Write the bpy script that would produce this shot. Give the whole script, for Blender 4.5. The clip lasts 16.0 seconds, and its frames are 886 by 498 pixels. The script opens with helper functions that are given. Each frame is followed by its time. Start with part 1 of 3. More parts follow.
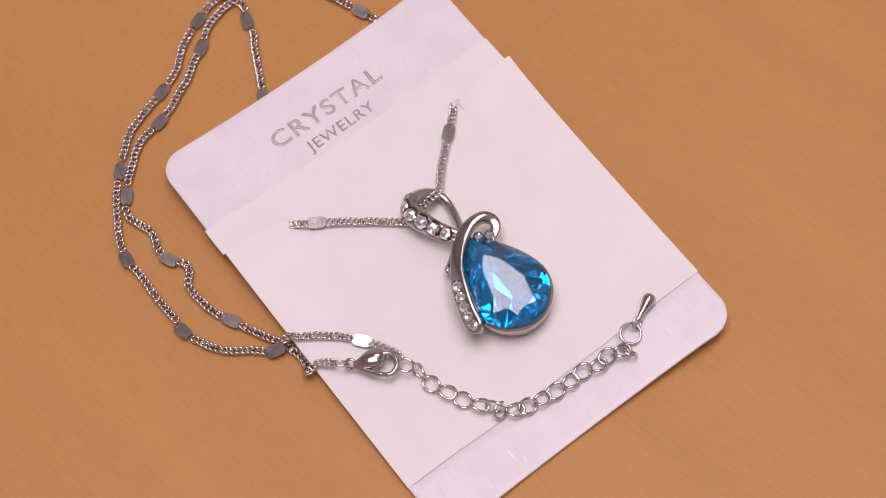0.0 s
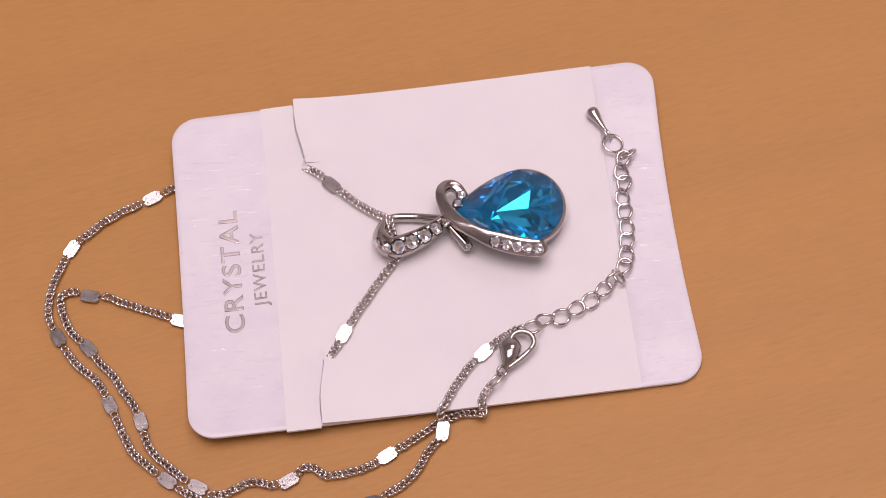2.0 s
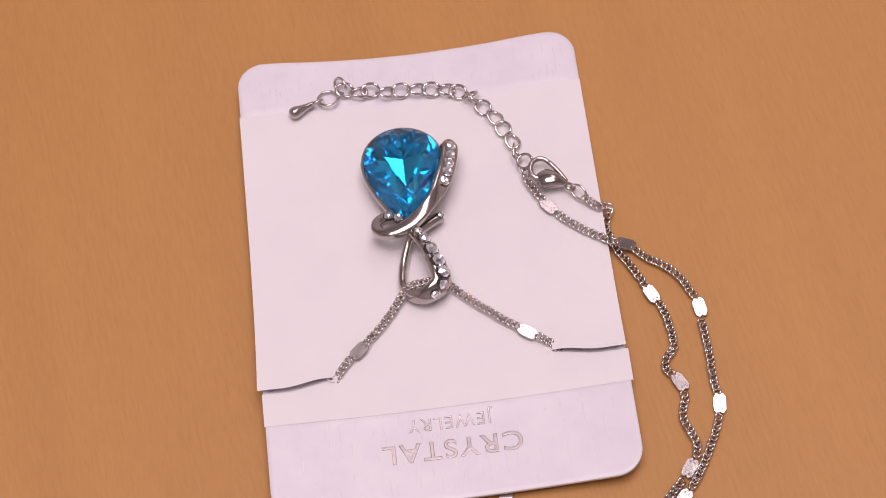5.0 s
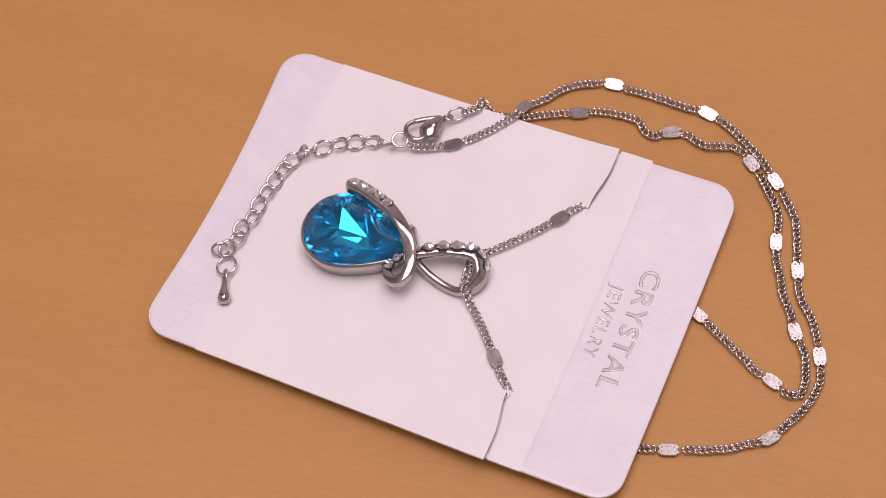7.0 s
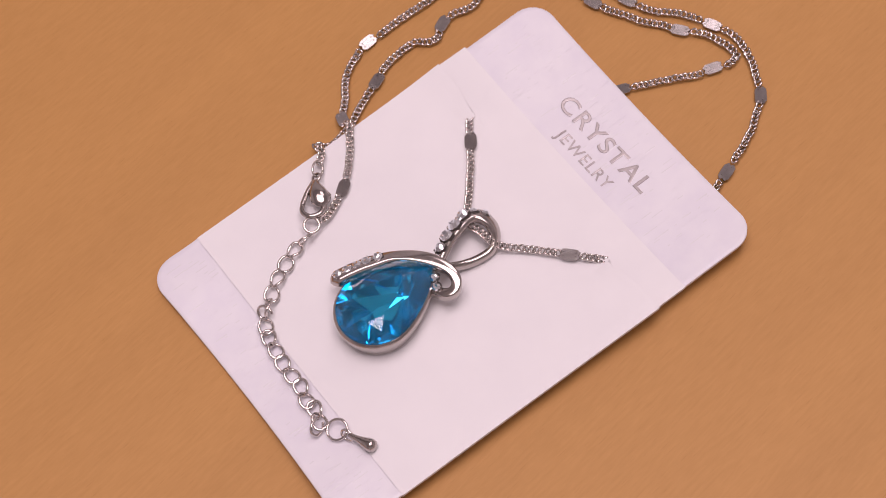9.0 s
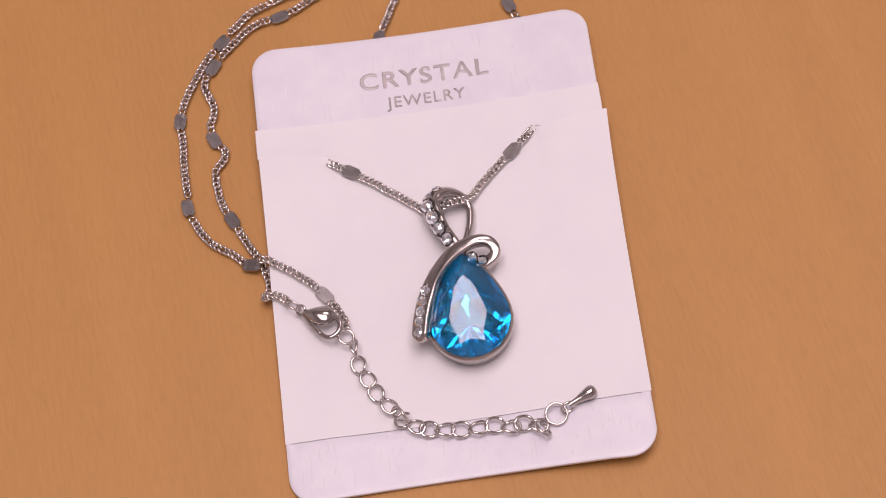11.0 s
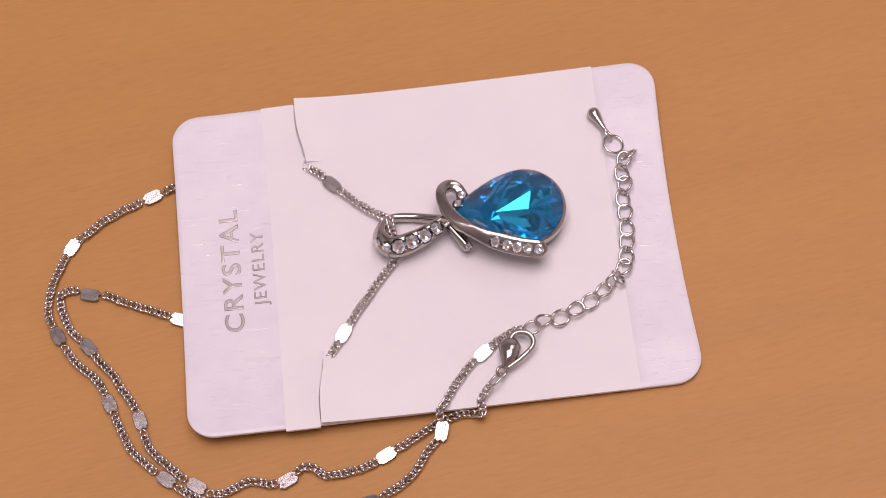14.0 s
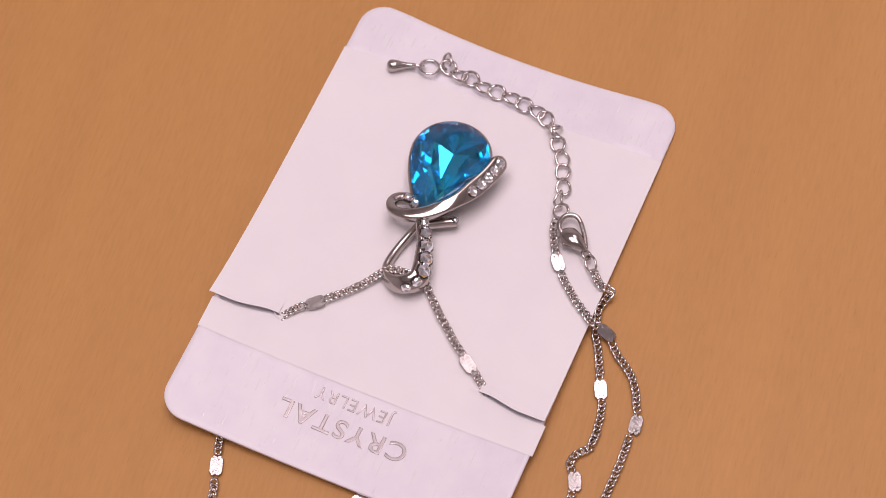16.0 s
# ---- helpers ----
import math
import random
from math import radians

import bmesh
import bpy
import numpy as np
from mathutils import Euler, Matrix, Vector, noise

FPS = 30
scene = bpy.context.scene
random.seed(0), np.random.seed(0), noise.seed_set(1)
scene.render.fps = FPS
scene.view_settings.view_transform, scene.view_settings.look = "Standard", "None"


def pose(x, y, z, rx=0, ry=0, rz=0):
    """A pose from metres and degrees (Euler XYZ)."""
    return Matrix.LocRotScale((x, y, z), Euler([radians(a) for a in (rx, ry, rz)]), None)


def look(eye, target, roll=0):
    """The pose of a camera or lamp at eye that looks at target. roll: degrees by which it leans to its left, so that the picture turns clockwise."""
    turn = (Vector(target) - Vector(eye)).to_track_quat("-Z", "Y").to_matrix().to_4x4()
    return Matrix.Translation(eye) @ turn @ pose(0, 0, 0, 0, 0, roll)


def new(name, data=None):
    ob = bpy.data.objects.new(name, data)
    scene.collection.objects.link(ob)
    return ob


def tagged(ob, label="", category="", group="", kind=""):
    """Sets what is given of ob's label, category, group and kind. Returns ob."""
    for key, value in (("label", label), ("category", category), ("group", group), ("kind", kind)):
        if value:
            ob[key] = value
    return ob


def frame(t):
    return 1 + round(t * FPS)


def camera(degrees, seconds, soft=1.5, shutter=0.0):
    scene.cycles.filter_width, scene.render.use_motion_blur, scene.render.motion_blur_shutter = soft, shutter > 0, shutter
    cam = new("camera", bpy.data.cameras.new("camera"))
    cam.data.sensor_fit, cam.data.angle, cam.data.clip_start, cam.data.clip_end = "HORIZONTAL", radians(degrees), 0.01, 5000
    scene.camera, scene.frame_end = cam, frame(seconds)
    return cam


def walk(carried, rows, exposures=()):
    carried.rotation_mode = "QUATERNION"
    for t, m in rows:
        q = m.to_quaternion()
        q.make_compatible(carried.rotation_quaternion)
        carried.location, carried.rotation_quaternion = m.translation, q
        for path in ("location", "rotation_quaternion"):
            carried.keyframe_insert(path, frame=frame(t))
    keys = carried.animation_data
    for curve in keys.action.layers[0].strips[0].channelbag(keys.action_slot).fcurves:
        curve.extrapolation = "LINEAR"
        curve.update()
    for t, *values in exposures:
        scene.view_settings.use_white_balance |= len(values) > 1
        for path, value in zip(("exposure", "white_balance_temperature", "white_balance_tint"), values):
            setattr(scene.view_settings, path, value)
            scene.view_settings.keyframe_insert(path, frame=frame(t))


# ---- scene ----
MM = 0.001
PERIOD = 12.0086
cam = camera(24.863, 16.0, soft=0.85)
CAM_POSE = (Matrix.Translation((0, -0.14963, 0.30794)) @ pose(0, 0, 0, 0, 0, -0.377)
            @ pose(0, 0, 0, 26.153) @ pose(0, 0, 0, 0, 0, -9.102))
cam.data.dof.use_dof = True
cam.data.dof.focus_distance = 0.334
cam.data.dof.aperture_fstop = 28.0
walk(cam, [(0.0, CAM_POSE), (16.0, CAM_POSE)])

# ---- light: a large and a small ceiling panel in a closed room ----
world = bpy.data.worlds.new("world")
scene.world = world
world.use_nodes = True
world.node_tree.nodes["Background"].inputs[0].default_value = (0.8, 0.78, 0.8, 1)
world.node_tree.nodes["Background"].inputs[1].default_value = 0.02
scene.view_settings.exposure = 0.0


def area_lamp(name, eye, target, sx, sy, watts, colour):
    data = bpy.data.lights.new(name, "AREA")
    data.shape, data.size, data.size_y, data.energy, data.color = "RECTANGLE", sx, sy, watts, colour
    ob = new(name, data)
    ob.matrix_world = look(eye, target)
    return ob


LAMP_TINT = (1.0, 0.82, 0.87)
area_lamp("ceiling_lamp", (0.03, -0.03, 1.62), (0.03, -0.03, 0), 0.96, 0.90, 19.6, LAMP_TINT)
area_lamp("ceiling_lamp", (0.60, 0.84, 1.62), (0.60, 0.84, 0), 0.50, 0.50, 3.4, LAMP_TINT)

# ---- materials ----


def material(name, colour, rough=0.5, metal=0.0, spec=0.5):
    m = bpy.data.materials.new(name)
    m.use_nodes = True
    b = m.node_tree.nodes["Principled BSDF"]
    b.inputs["Base Color"].default_value = (*colour, 1)
    b.inputs["Roughness"].default_value = rough
    b.inputs["Metallic"].default_value = metal
    b.inputs["Specular IOR Level"].default_value = spec
    return m, m.node_tree, b


def link(tree, a, b):
    tree.links.new(a, b)


def coords(tree, scale=(1, 1, 1), turn=0.0):
    tc = tree.nodes.new("ShaderNodeTexCoord")
    mp = tree.nodes.new("ShaderNodeMapping")
    mp.vector_type = "TEXTURE"
    mp.inputs["Scale"].default_value = tuple(1 / s for s in scale)
    mp.inputs["Rotation"].default_value = (0, 0, turn)
    link(tree, tc.outputs["Object"], mp.inputs["Vector"])
    return mp.outputs["Vector"]


def noise_tex(tree, vec, scale, detail=4.0, rough=0.55):
    n = tree.nodes.new("ShaderNodeTexNoise")
    n.inputs["Scale"].default_value, n.inputs["Detail"].default_value = scale, detail
    n.inputs["Roughness"].default_value = rough
    link(tree, vec, n.inputs["Vector"])
    return n.outputs["Fac"]


def ramp(tree, fac, stops):
    r = tree.nodes.new("ShaderNodeValToRGB")
    els = r.color_ramp.elements
    while len(els) < len(stops):
        els.new(0.5)
    for e, (p, c) in zip(els, stops):
        e.position, e.color = p, (*c, 1)
    link(tree, fac, r.inputs["Fac"])
    return r.outputs["Color"]


def math_node(tree, op, a, b):
    n = tree.nodes.new("ShaderNodeMath")
    n.operation = op
    for i, v in enumerate((a, b)):
        if isinstance(v, (int, float)):
            n.inputs[i].default_value = v
        else:
            link(tree, v, n.inputs[i])
    return n.outputs[0]


def bump(tree, bsdf, height, strength, distance):
    n = tree.nodes.new("ShaderNodeBump")
    n.inputs["Strength"].default_value, n.inputs["Distance"].default_value = strength, distance
    link(tree, height, n.inputs["Height"])
    link(tree, n.outputs["Normal"], bsdf.inputs["Normal"])


def mix_colour(tree, mode, fac, a, b):
    n = tree.nodes.new("ShaderNodeMix")
    n.data_type, n.blend_type = "RGBA", mode
    n.inputs[0].default_value = fac
    for k, v in ((6, a), (7, b)):
        if isinstance(v, tuple):
            n.inputs[k].default_value = (*v, 1)
        else:
            link(tree, v, n.inputs[k])
    return n.outputs[2]


def wood_material():
    m, t, b = material("beech_veneer", (0.5, 0.25, 0.1), 0.5, 0, 0.3)
    turn = radians(-54)
    fine = noise_tex(t, coords(t, (230, 1700, 230), turn), 1.0, 5, 0.65)
    pores = noise_tex(t, coords(t, (330, 4200, 330), turn), 1.0, 2, 0.5)
    broad = noise_tex(t, coords(t, (7, 60, 7), turn), 1.0, 3, 0.5)
    c1 = ramp(t, fine, [(0.25, (0.482, 0.248, 0.075)), (0.75, (0.548, 0.286, 0.093))])
    c2 = ramp(t, broad, [(0.3, (0.92, 0.91, 0.90)), (0.7, (1.0, 1.0, 1.0))])
    c3 = ramp(t, pores, [(0.26, (0.80, 0.75, 0.70)), (0.36, (1.0, 1.0, 1.0))])
    link(t, mix_colour(t, "MULTIPLY", 0.5, mix_colour(t, "MULTIPLY", 1.0, c1, c2), c3), b.inputs["Base Color"])
    bump(t, b, fine, 0.12, 0.00006)
    return m


def matte_card_material():
    m, t, b = material("matte_white_card", (0.8, 0.79, 0.8), 0.62, 0, 0.35)
    v = coords(t)
    fibres = noise_tex(t, v, 5200, 4)
    mott = noise_tex(t, v, 90, 3)
    link(t, ramp(t, mott, [(0.3, (0.80, 0.785, 0.80)), (0.7, (0.83, 0.815, 0.825))]), b.inputs["Base Color"])
    bump(t, b, fibres, 0.15, 0.00005)
    return m


def pearl_card_material():
    m, t, b = material("pearl_linen_card", (0.78, 0.77, 0.81), 0.37, 0.0, 0.45)
    turn = radians(28.2)
    across = noise_tex(t, coords(t, (260, 3600, 200), turn), 1.0, 3, 0.6)
    along = noise_tex(t, coords(t, (3600, 260, 200), turn), 1.0, 3, 0.6)
    scratch = noise_tex(t, coords(t, (1500, 170, 100), turn), 1.0, 2, 0.5)
    mott = noise_tex(t, coords(t), 160, 3)
    base = ramp(t, mott, [(0.3, (0.745, 0.725, 0.79)), (0.7, (0.80, 0.785, 0.825))])
    link(t, base, b.inputs["Base Color"])
    b.inputs["Sheen Weight"].default_value = 0.15
    weave = math_node(t, "MAXIMUM", across, along)
    pits = math_node(t, "GREATER_THAN", scratch, 0.655)
    h = math_node(t, "ADD", math_node(t, "MULTIPLY", weave, 0.12), math_node(t, "MULTIPLY", pits, 0.8))
    bump(t, b, h, 0.6, 0.00012)
    return m


def silver_material(name, colour, rough, grain=0.1):
    m, t, b = material(name, colour, rough, 1.0)
    n = noise_tex(t, coords(t), 700, 4)
    link(t, ramp(t, n, [(0.3, tuple(c * 0.86 for c in colour)), (0.7, colour)]), b.inputs["Base Color"])
    r = math_node(t, "ADD", math_node(t, "MULTIPLY", n, 0.16), rough - 0.08)
    link(t, r, b.inputs["Roughness"])
    bump(t, b, noise_tex(t, coords(t), 1600, 3), grain, 0.00004)
    return m


def gem_material(name, colour, ior):
    m, t, b = material(name, colour, 0.015, 0.0, 0.5)
    b.inputs["Transmission Weight"].default_value = 1.0
    b.inputs["IOR"].default_value = ior
    n = noise_tex(t, coords(t), 500, 2)
    link(t, math_node(t, "MULTIPLY", n, 0.02), b.inputs["Roughness"])
    return m


def plain_material(name, colour, rough, scale):
    m, t, b = material(name, colour, rough, 0)
    n = noise_tex(t, coords(t), scale, 4)
    link(t, ramp(t, n, [(0.3, tuple(c * 0.93 for c in colour)), (0.7, colour)]), b.inputs["Base Color"])
    return m


WOOD = wood_material()
MATTE = matte_card_material()
PEARL = pearl_card_material()
GLOSS = plain_material("glossy_pearl", (0.80, 0.79, 0.82), 0.18, 400)
SILVER = silver_material("polished_silver", (0.52, 0.475, 0.45), 0.13)
CHAIN = silver_material("chain_silver", (0.70, 0.655, 0.63), 0.11)
PLATE = silver_material("brushed_plate", (0.52, 0.49, 0.48), 0.21, 0.25)
FOIL_TEXT = silver_material("silver_foil", (0.46, 0.42, 0.42), 0.38, 0.3)
BLUE_GLASS = gem_material("blue_glass", (0.40, 0.87, 1.0), 1.70)
BLUE_FOIL = material("blue_foil", (0.05, 0.68, 1.0), 0.05, 0.76)[0]
CLEAR_GLASS = material("clear_crystal", (0.90, 0.93, 0.97), 0.03, 1.0, 0.8)[0]
# dark tone that paints in the shade of the gaps round the crystals
GAP_SHADE = silver_material("gap_shade_silver", (0.16, 0.145, 0.14), 0.35)
WALL_PAINT = plain_material("wall_paint", (0.80, 0.78, 0.78), 0.8, 6)
CEILING_PAINT = plain_material("ceiling_paint", (0.84, 0.82, 0.82), 0.8, 5)
FLOOR_COAT = plain_material("floor_covering", (0.58, 0.54, 0.51), 0.7, 8)

# ---- mesh helpers ----


def finish(bm, name, mats, smooth=True):
    me = bpy.data.meshes.new(name)
    bmesh.ops.recalc_face_normals(bm, faces=bm.faces[:])
    for e in bm.edges:
        if len(e.link_faces) == 2 and e.calc_face_angle(0.0) > 1.2:
            e.smooth = False
    bm.to_mesh(me)
    bm.free()
    for m in (mats if isinstance(mats, (list, tuple)) else [mats]):
        me.materials.append(m)
    if smooth:
        me.polygons.foreach_set("use_smooth", [True] * len(me.polygons))
    return me


def part(name, bm, mats, parent, label="", m=None, smooth=True):
    ob = new(name, finish(bm, name, mats, smooth) if isinstance(bm, bmesh.types.BMesh) else bm)
    ob.parent = parent
    if m is not None:
        ob.matrix_basis = m
    return tagged(ob, label)


def box(bm, x0, x1, y0, y1, z0, z1):
    vs = [bm.verts.new((x, y, z)) for z in (z0, z1) for y in (y0, y1) for x in (x0, x1)]
    for f in ((0, 2, 3, 1), (4, 5, 7, 6), (0, 1, 5, 4), (2, 6, 7, 3), (0, 4, 6, 2), (1, 3, 7, 5)):
        bm.faces.new([vs[i] for i in f])


def spline(pts, step):
    """Catmull-Rom through pts, resampled at even steps of arc length."""
    p = [Vector(q) for q in pts]
    p = [2 * p[0] - p[1]] + p + [2 * p[-1] - p[-2]]
    dense = []
    for i in range(1, len(p) - 2):
        a, b, c, d = p[i - 1], p[i], p[i + 1], p[i + 2]
        for k in range(24):
            t = k / 24
            dense.append(0.5 * (2 * b + (c - a) * t + (2 * a - 5 * b + 4 * c - d) * t * t + (3 * b - a - 3 * c + d) * t ** 3))
    dense.append(p[-2])
    out, need = [dense[0]], step
    for a, b in zip(dense, dense[1:]):
        seg = (b - a).length
        while seg >= need and seg > 0:
            a = a + (b - a) * (need / seg)
            out.append(a.copy())
            seg, need = (b - a).length, step
        need -= seg
    return out


def sweep(bm, pts, size, up=(0, 0, 1), sides=12, steps=40, flat=0.0, closed=False, tip=True):
    """A rounded band along pts. size(s) gives half width, half thickness and lean in degrees at s from 0 to 1."""
    total = sum((Vector(a) - Vector(b)).length for a, b in zip(pts, pts[1:]))
    path = spline(pts, total / steps)
    n, rings = len(path), []
    for i, p in enumerate(path):
        if closed:
            tan = (path[(i + 1) % n] - path[i - 1]).normalized()
        else:
            tan = (path[min(i + 1, n - 1)] - path[max(i - 1, 0)]).normalized()
        side = tan.cross(Vector(up)).normalized()
        top = side.cross(tan).normalized()
        a, b, lean = size(i / (n - 1))
        q = Matrix.Rotation(radians(lean), 3, tan)
        side, top = q @ side, q @ top
        ring = []
        for k in range(sides):
            w = 2 * math.pi * k / sides
            cx, cy = math.cos(w), math.sin(w)
            e = 1 - flat
            cx, cy = math.copysign(abs(cx) ** e, cx), math.copysign(abs(cy) ** e, cy)
            ring.append(bm.verts.new(p + side * (a * cx) + top * (b * cy)))
        rings.append(ring)
    pairs = list(zip(rings, rings[1:])) + ([(rings[-1], rings[0])] if closed else [])
    for r0, r1 in pairs:
        for k in range(sides):
            bm.faces.new((r0[k], r0[(k + 1) % sides], r1[(k + 1) % sides], r1[k]))
    if not closed:
        for ring, ends in ((rings[0], (path[0], path[1])), (rings[-1], (path[-1], path[-2]))):
            mid = ends[0] + (ends[0] - ends[1]).normalized() * (ring[0].co - ends[0]).length * 0.55 * tip
            c = bm.verts.new(mid)
            for k in range(sides):
                bm.faces.new((ring[k], ring[(k + 1) % sides], c))
    return path


def ring_mesh(bm, a, b, wire, seg=14, sides=6, twist=0.0, gap=0.0, saddle=0.0):
    """An oval wire ring in the xy plane, long along x, bent up and down by twist; gap leaves it open."""
    rings = []
    for i in range(seg):
        w = gap + (2 * math.pi - 2 * gap) * i / (seg if gap == 0 else seg - 1)
        c = Vector((a * math.cos(w), b * math.sin(w), twist * math.sin(2 * w) - saddle * math.cos(2 * w)))
        out = Vector((b * math.cos(w), a * math.sin(w), 0)).normalized()
        rings.append([bm.verts.new(c + wire * (out * math.cos(2 * math.pi * k / sides) + Vector((0, 0, 1)) * math.sin(2 * math.pi * k / sides))) for k in range(sides)])
    for i in range(seg if gap == 0 else seg - 1):
        r0, r1 = rings[i], rings[(i + 1) % seg]
        for k in range(sides):
            bm.faces.new((r0[k], r0[(k + 1) % sides], r1[(k + 1) % sides], r1[k]))
    if gap:
        bm.faces.new(rings[0])
        bm.faces.new(rings[-1])


def ball(bm, centre, r, seg=8):
    bmesh.ops.create_uvsphere(bm, u_segments=seg, v_segments=max(4, seg // 2 + 1), radius=r, matrix=Matrix.Translation(centre))


# ---- room: plain unseen shell and the stand under the turntable ----
# shell added out of view, close and pale so that it bounces more light
FLOOR_Z, TOP_Z, HALF = -0.80, 1.75, 1.55


def shell(name, mat, *b):
    bm = bmesh.new()
    box(bm, *b)
    return tagged(new(name, finish(bm, name, mat, False)), kind="structure")


shell("floor", FLOOR_COAT, -HALF, HALF, -HALF, HALF, FLOOR_Z - 0.1, FLOOR_Z)
shell("ceiling", CEILING_PAINT, -HALF, HALF, -HALF, HALF, TOP_Z, TOP_Z + 0.1)
shell("wall_north", WALL_PAINT, -HALF, HALF, HALF, HALF + 0.1, FLOOR_Z, TOP_Z)
shell("wall_south", WALL_PAINT, -HALF, HALF, -HALF - 0.1, -HALF, FLOOR_Z, TOP_Z)
shell("wall_east", WALL_PAINT, HALF, HALF + 0.1, -HALF, HALF, FLOOR_Z, TOP_Z)
shell("wall_west", WALL_PAINT, -HALF - 0.1, -HALF, -HALF, HALF, FLOOR_Z, TOP_Z)
shell("plinth", WALL_PAINT, -0.5, 0.5, -0.35, 0.45, FLOOR_Z, -0.018)

# ---- turntable ----


def make_turntable():
    bm = bmesh.new()
    n, r = 96, 0.24
    prof = [(0.0, 0.0), (r - 0.004, 0.0), (r - 0.001, -0.001), (r, -0.004), (r, -0.018), (0.0, -0.018)]
    rings = []
    for rad, z in prof:
        if rad == 0:
            rings.append([bm.verts.new((0, 0, z))] * n)
        else:
            rings.append([bm.verts.new((rad * math.cos(2 * math.pi * k / n), rad * math.sin(2 * math.pi * k / n), z)) for k in range(n)])
    for a, b in zip(rings, rings[1:]):
        for k in range(n):
            j = (k + 1) % n
            vs = []
            for v in (a[k], a[j], b[j], b[k]):
                if v not in vs:
                    vs.append(v)
            bm.faces.new(vs)
    ob = new("turntable", finish(bm, "turntable", WOOD, False))
    return tagged(ob, "round turntable top of warm beech wood veneer", "turntable")


turntable = make_turntable()

# ---- jewellery card; its own frame: x across, y towards the lettering, z off the face, in mm ----
CARD = Matrix.Translation((0.00043, 0.00216, 0.0025)) @ pose(0, 0, 0, 0, 0, 28.2) @ pose(0, 0, 0, 0, -2.3, 0) @ Matrix.Scale(MM, 4)
CARD_ROT = (pose(0, 0, 0, 0, 0, 28.2) @ pose(0, 0, 0, 0, -2.3, 0))
CARD_W, CARD_H = 30.0, 42.7
SLIT_Y, CREASE_Y, BOTTOM_Y = 20.0, 26.2, -32.2


def smooth01(v):
    v = min(max(v, 0), 1)
    return v * v * (3 - 2 * v)


def on_card(x, y, h):
    return CARD @ Vector((x, y, h + card_bend(x, y)))


def card_bend(x, y):
    """The card's form in mm: one corner by the lettering stands up, and the middle is hollow there."""
    return pad_bend(x, y) - (0.8 * smooth01((y - 5) / 10) + 0.8 * smooth01((y - 18) / 12)) * max(0, 1 - (x / 30) ** 2)


def pad_bend(x, y):
    """The twist alone, without the hollow along the card's middle."""
    sag = 1.2 * max(0, 1 - (x / 22) ** 2) * smooth01((-y - 20) / 14)
    return 2.1 * min(max((y + 35) / 75, 0), 1.1) * (30 - x) / 60 - sag + 0.02 * max(y - CREASE_Y, 0)


def bottom_bow(x, y):
    """The lower edge is a little hollow."""
    return 0.7 * max(0, 1 - (x / 25) ** 2) * min(max((-y - 34) / 8.8, 0), 1)


def slit_y(x):
    return 19.1 + 1.1 * smooth01((abs(x) - 18) / 8)


def slit_lift(x, y):
    """How far the front panel stands up beside the two slits, in mm."""
    return 1.1 * smooth01((abs(x) - 16.5) / 5) * math.exp(-max(20 - y, 0) / 9.0)


def flap_lift(x, y):
    """The flap outside the short return cut stands a little proud of the panel."""
    return 0.32 * smooth01((y - 16.0) / 2.5) * math.exp(-max(abs(x) - 18.2, 0) / 5)


def panel_mesh(bm):
    """The matte front: one sheet with two hooked slits, edges turned down round the backing."""
    cols = [-1 + 2 * i / 60 for i in range(61)]
    drop = [(i / 60) ** 1.6 for i in range(61)]
    cut = {12, 48}

    def at(c, y, lower):
        if lower:
            wide = 30.15 + 0.65 * math.exp(-max(20 - y, 0) / 14) if c > 0 else 30.05
        else:
            wide = 30.15 if c > 0 else 30.4
        return c * wide

    def vert(c, y, lower, flap=False):
        x = at(c, y, lower)
        h = slit_lift(x, y) if lower else 0.0
        return bm.verts.new(on_card(x, y, h + (flap_lift(x, y) if flap else 0.0)))

    top = [[vert(c, CREASE_Y + (slit_y(c * 30) + 0.3 * smooth01((abs(c * 30) - 17.5) / 2) - CREASE_Y) * k / 6, False) for c in cols] for k in range(7)]
    low, edge = [], {12: [], 48: []}
    for k, d in enumerate(drop):
        row = []
        for i, c in enumerate(cols):
            y0 = slit_y(c * 30)
            y = y0 + (BOTTOM_Y - y0) * d
            inner = 12 < i < 48
            row.append(top[-1][i] if k == 0 and (inner or i in cut) else vert(c, y, True, not inner and i not in cut))
            if i in cut:
                edge[i].append(vert(c, y, True, True) if y > 16.0 else row[-1])
        low.append(row)
    down = CARD_ROT.to_3x3() @ Vector((0, 0, -0.6 * MM))
    for r0, r1 in zip(top, top[1:]):
        for i in range(60):
            bm.faces.new((r0[i], r0[i + 1], r1[i + 1], r1[i]))
    for k in range(60):
        r0, r1 = low[k], low[k + 1]
        for i in range(60):
            a, b, c, d = r0[i], r0[i + 1], r1[i + 1], r1[i]
            if i == 11:
                b, c = edge[12][k], edge[12][k + 1]
            if i == 48:
                a, d = edge[48][k], edge[48][k + 1]
            bm.faces.new((a, b, c, d))
    rims = [[r[0] for r in top], [r[-1] for r in top], [r[0] for r in low], [r[-1] for r in low]]
    thin = CARD_ROT.to_3x3() @ Vector((0, 0, -0.15 * MM))
    rims += [low[0][:12] + [edge[12][0]], [edge[48][0]] + low[0][49:], edge[12][:13], edge[48][:13]]
    for k, rim in enumerate(rims):
        down = thin if k > 3 else down
        a = [bm.verts.new(v.co) for v in rim]
        b = [bm.verts.new(v.co + down) for v in rim]
        for i in range(len(a) - 1):
            bm.faces.new((a[i], a[i + 1], b[i + 1], b[i]))


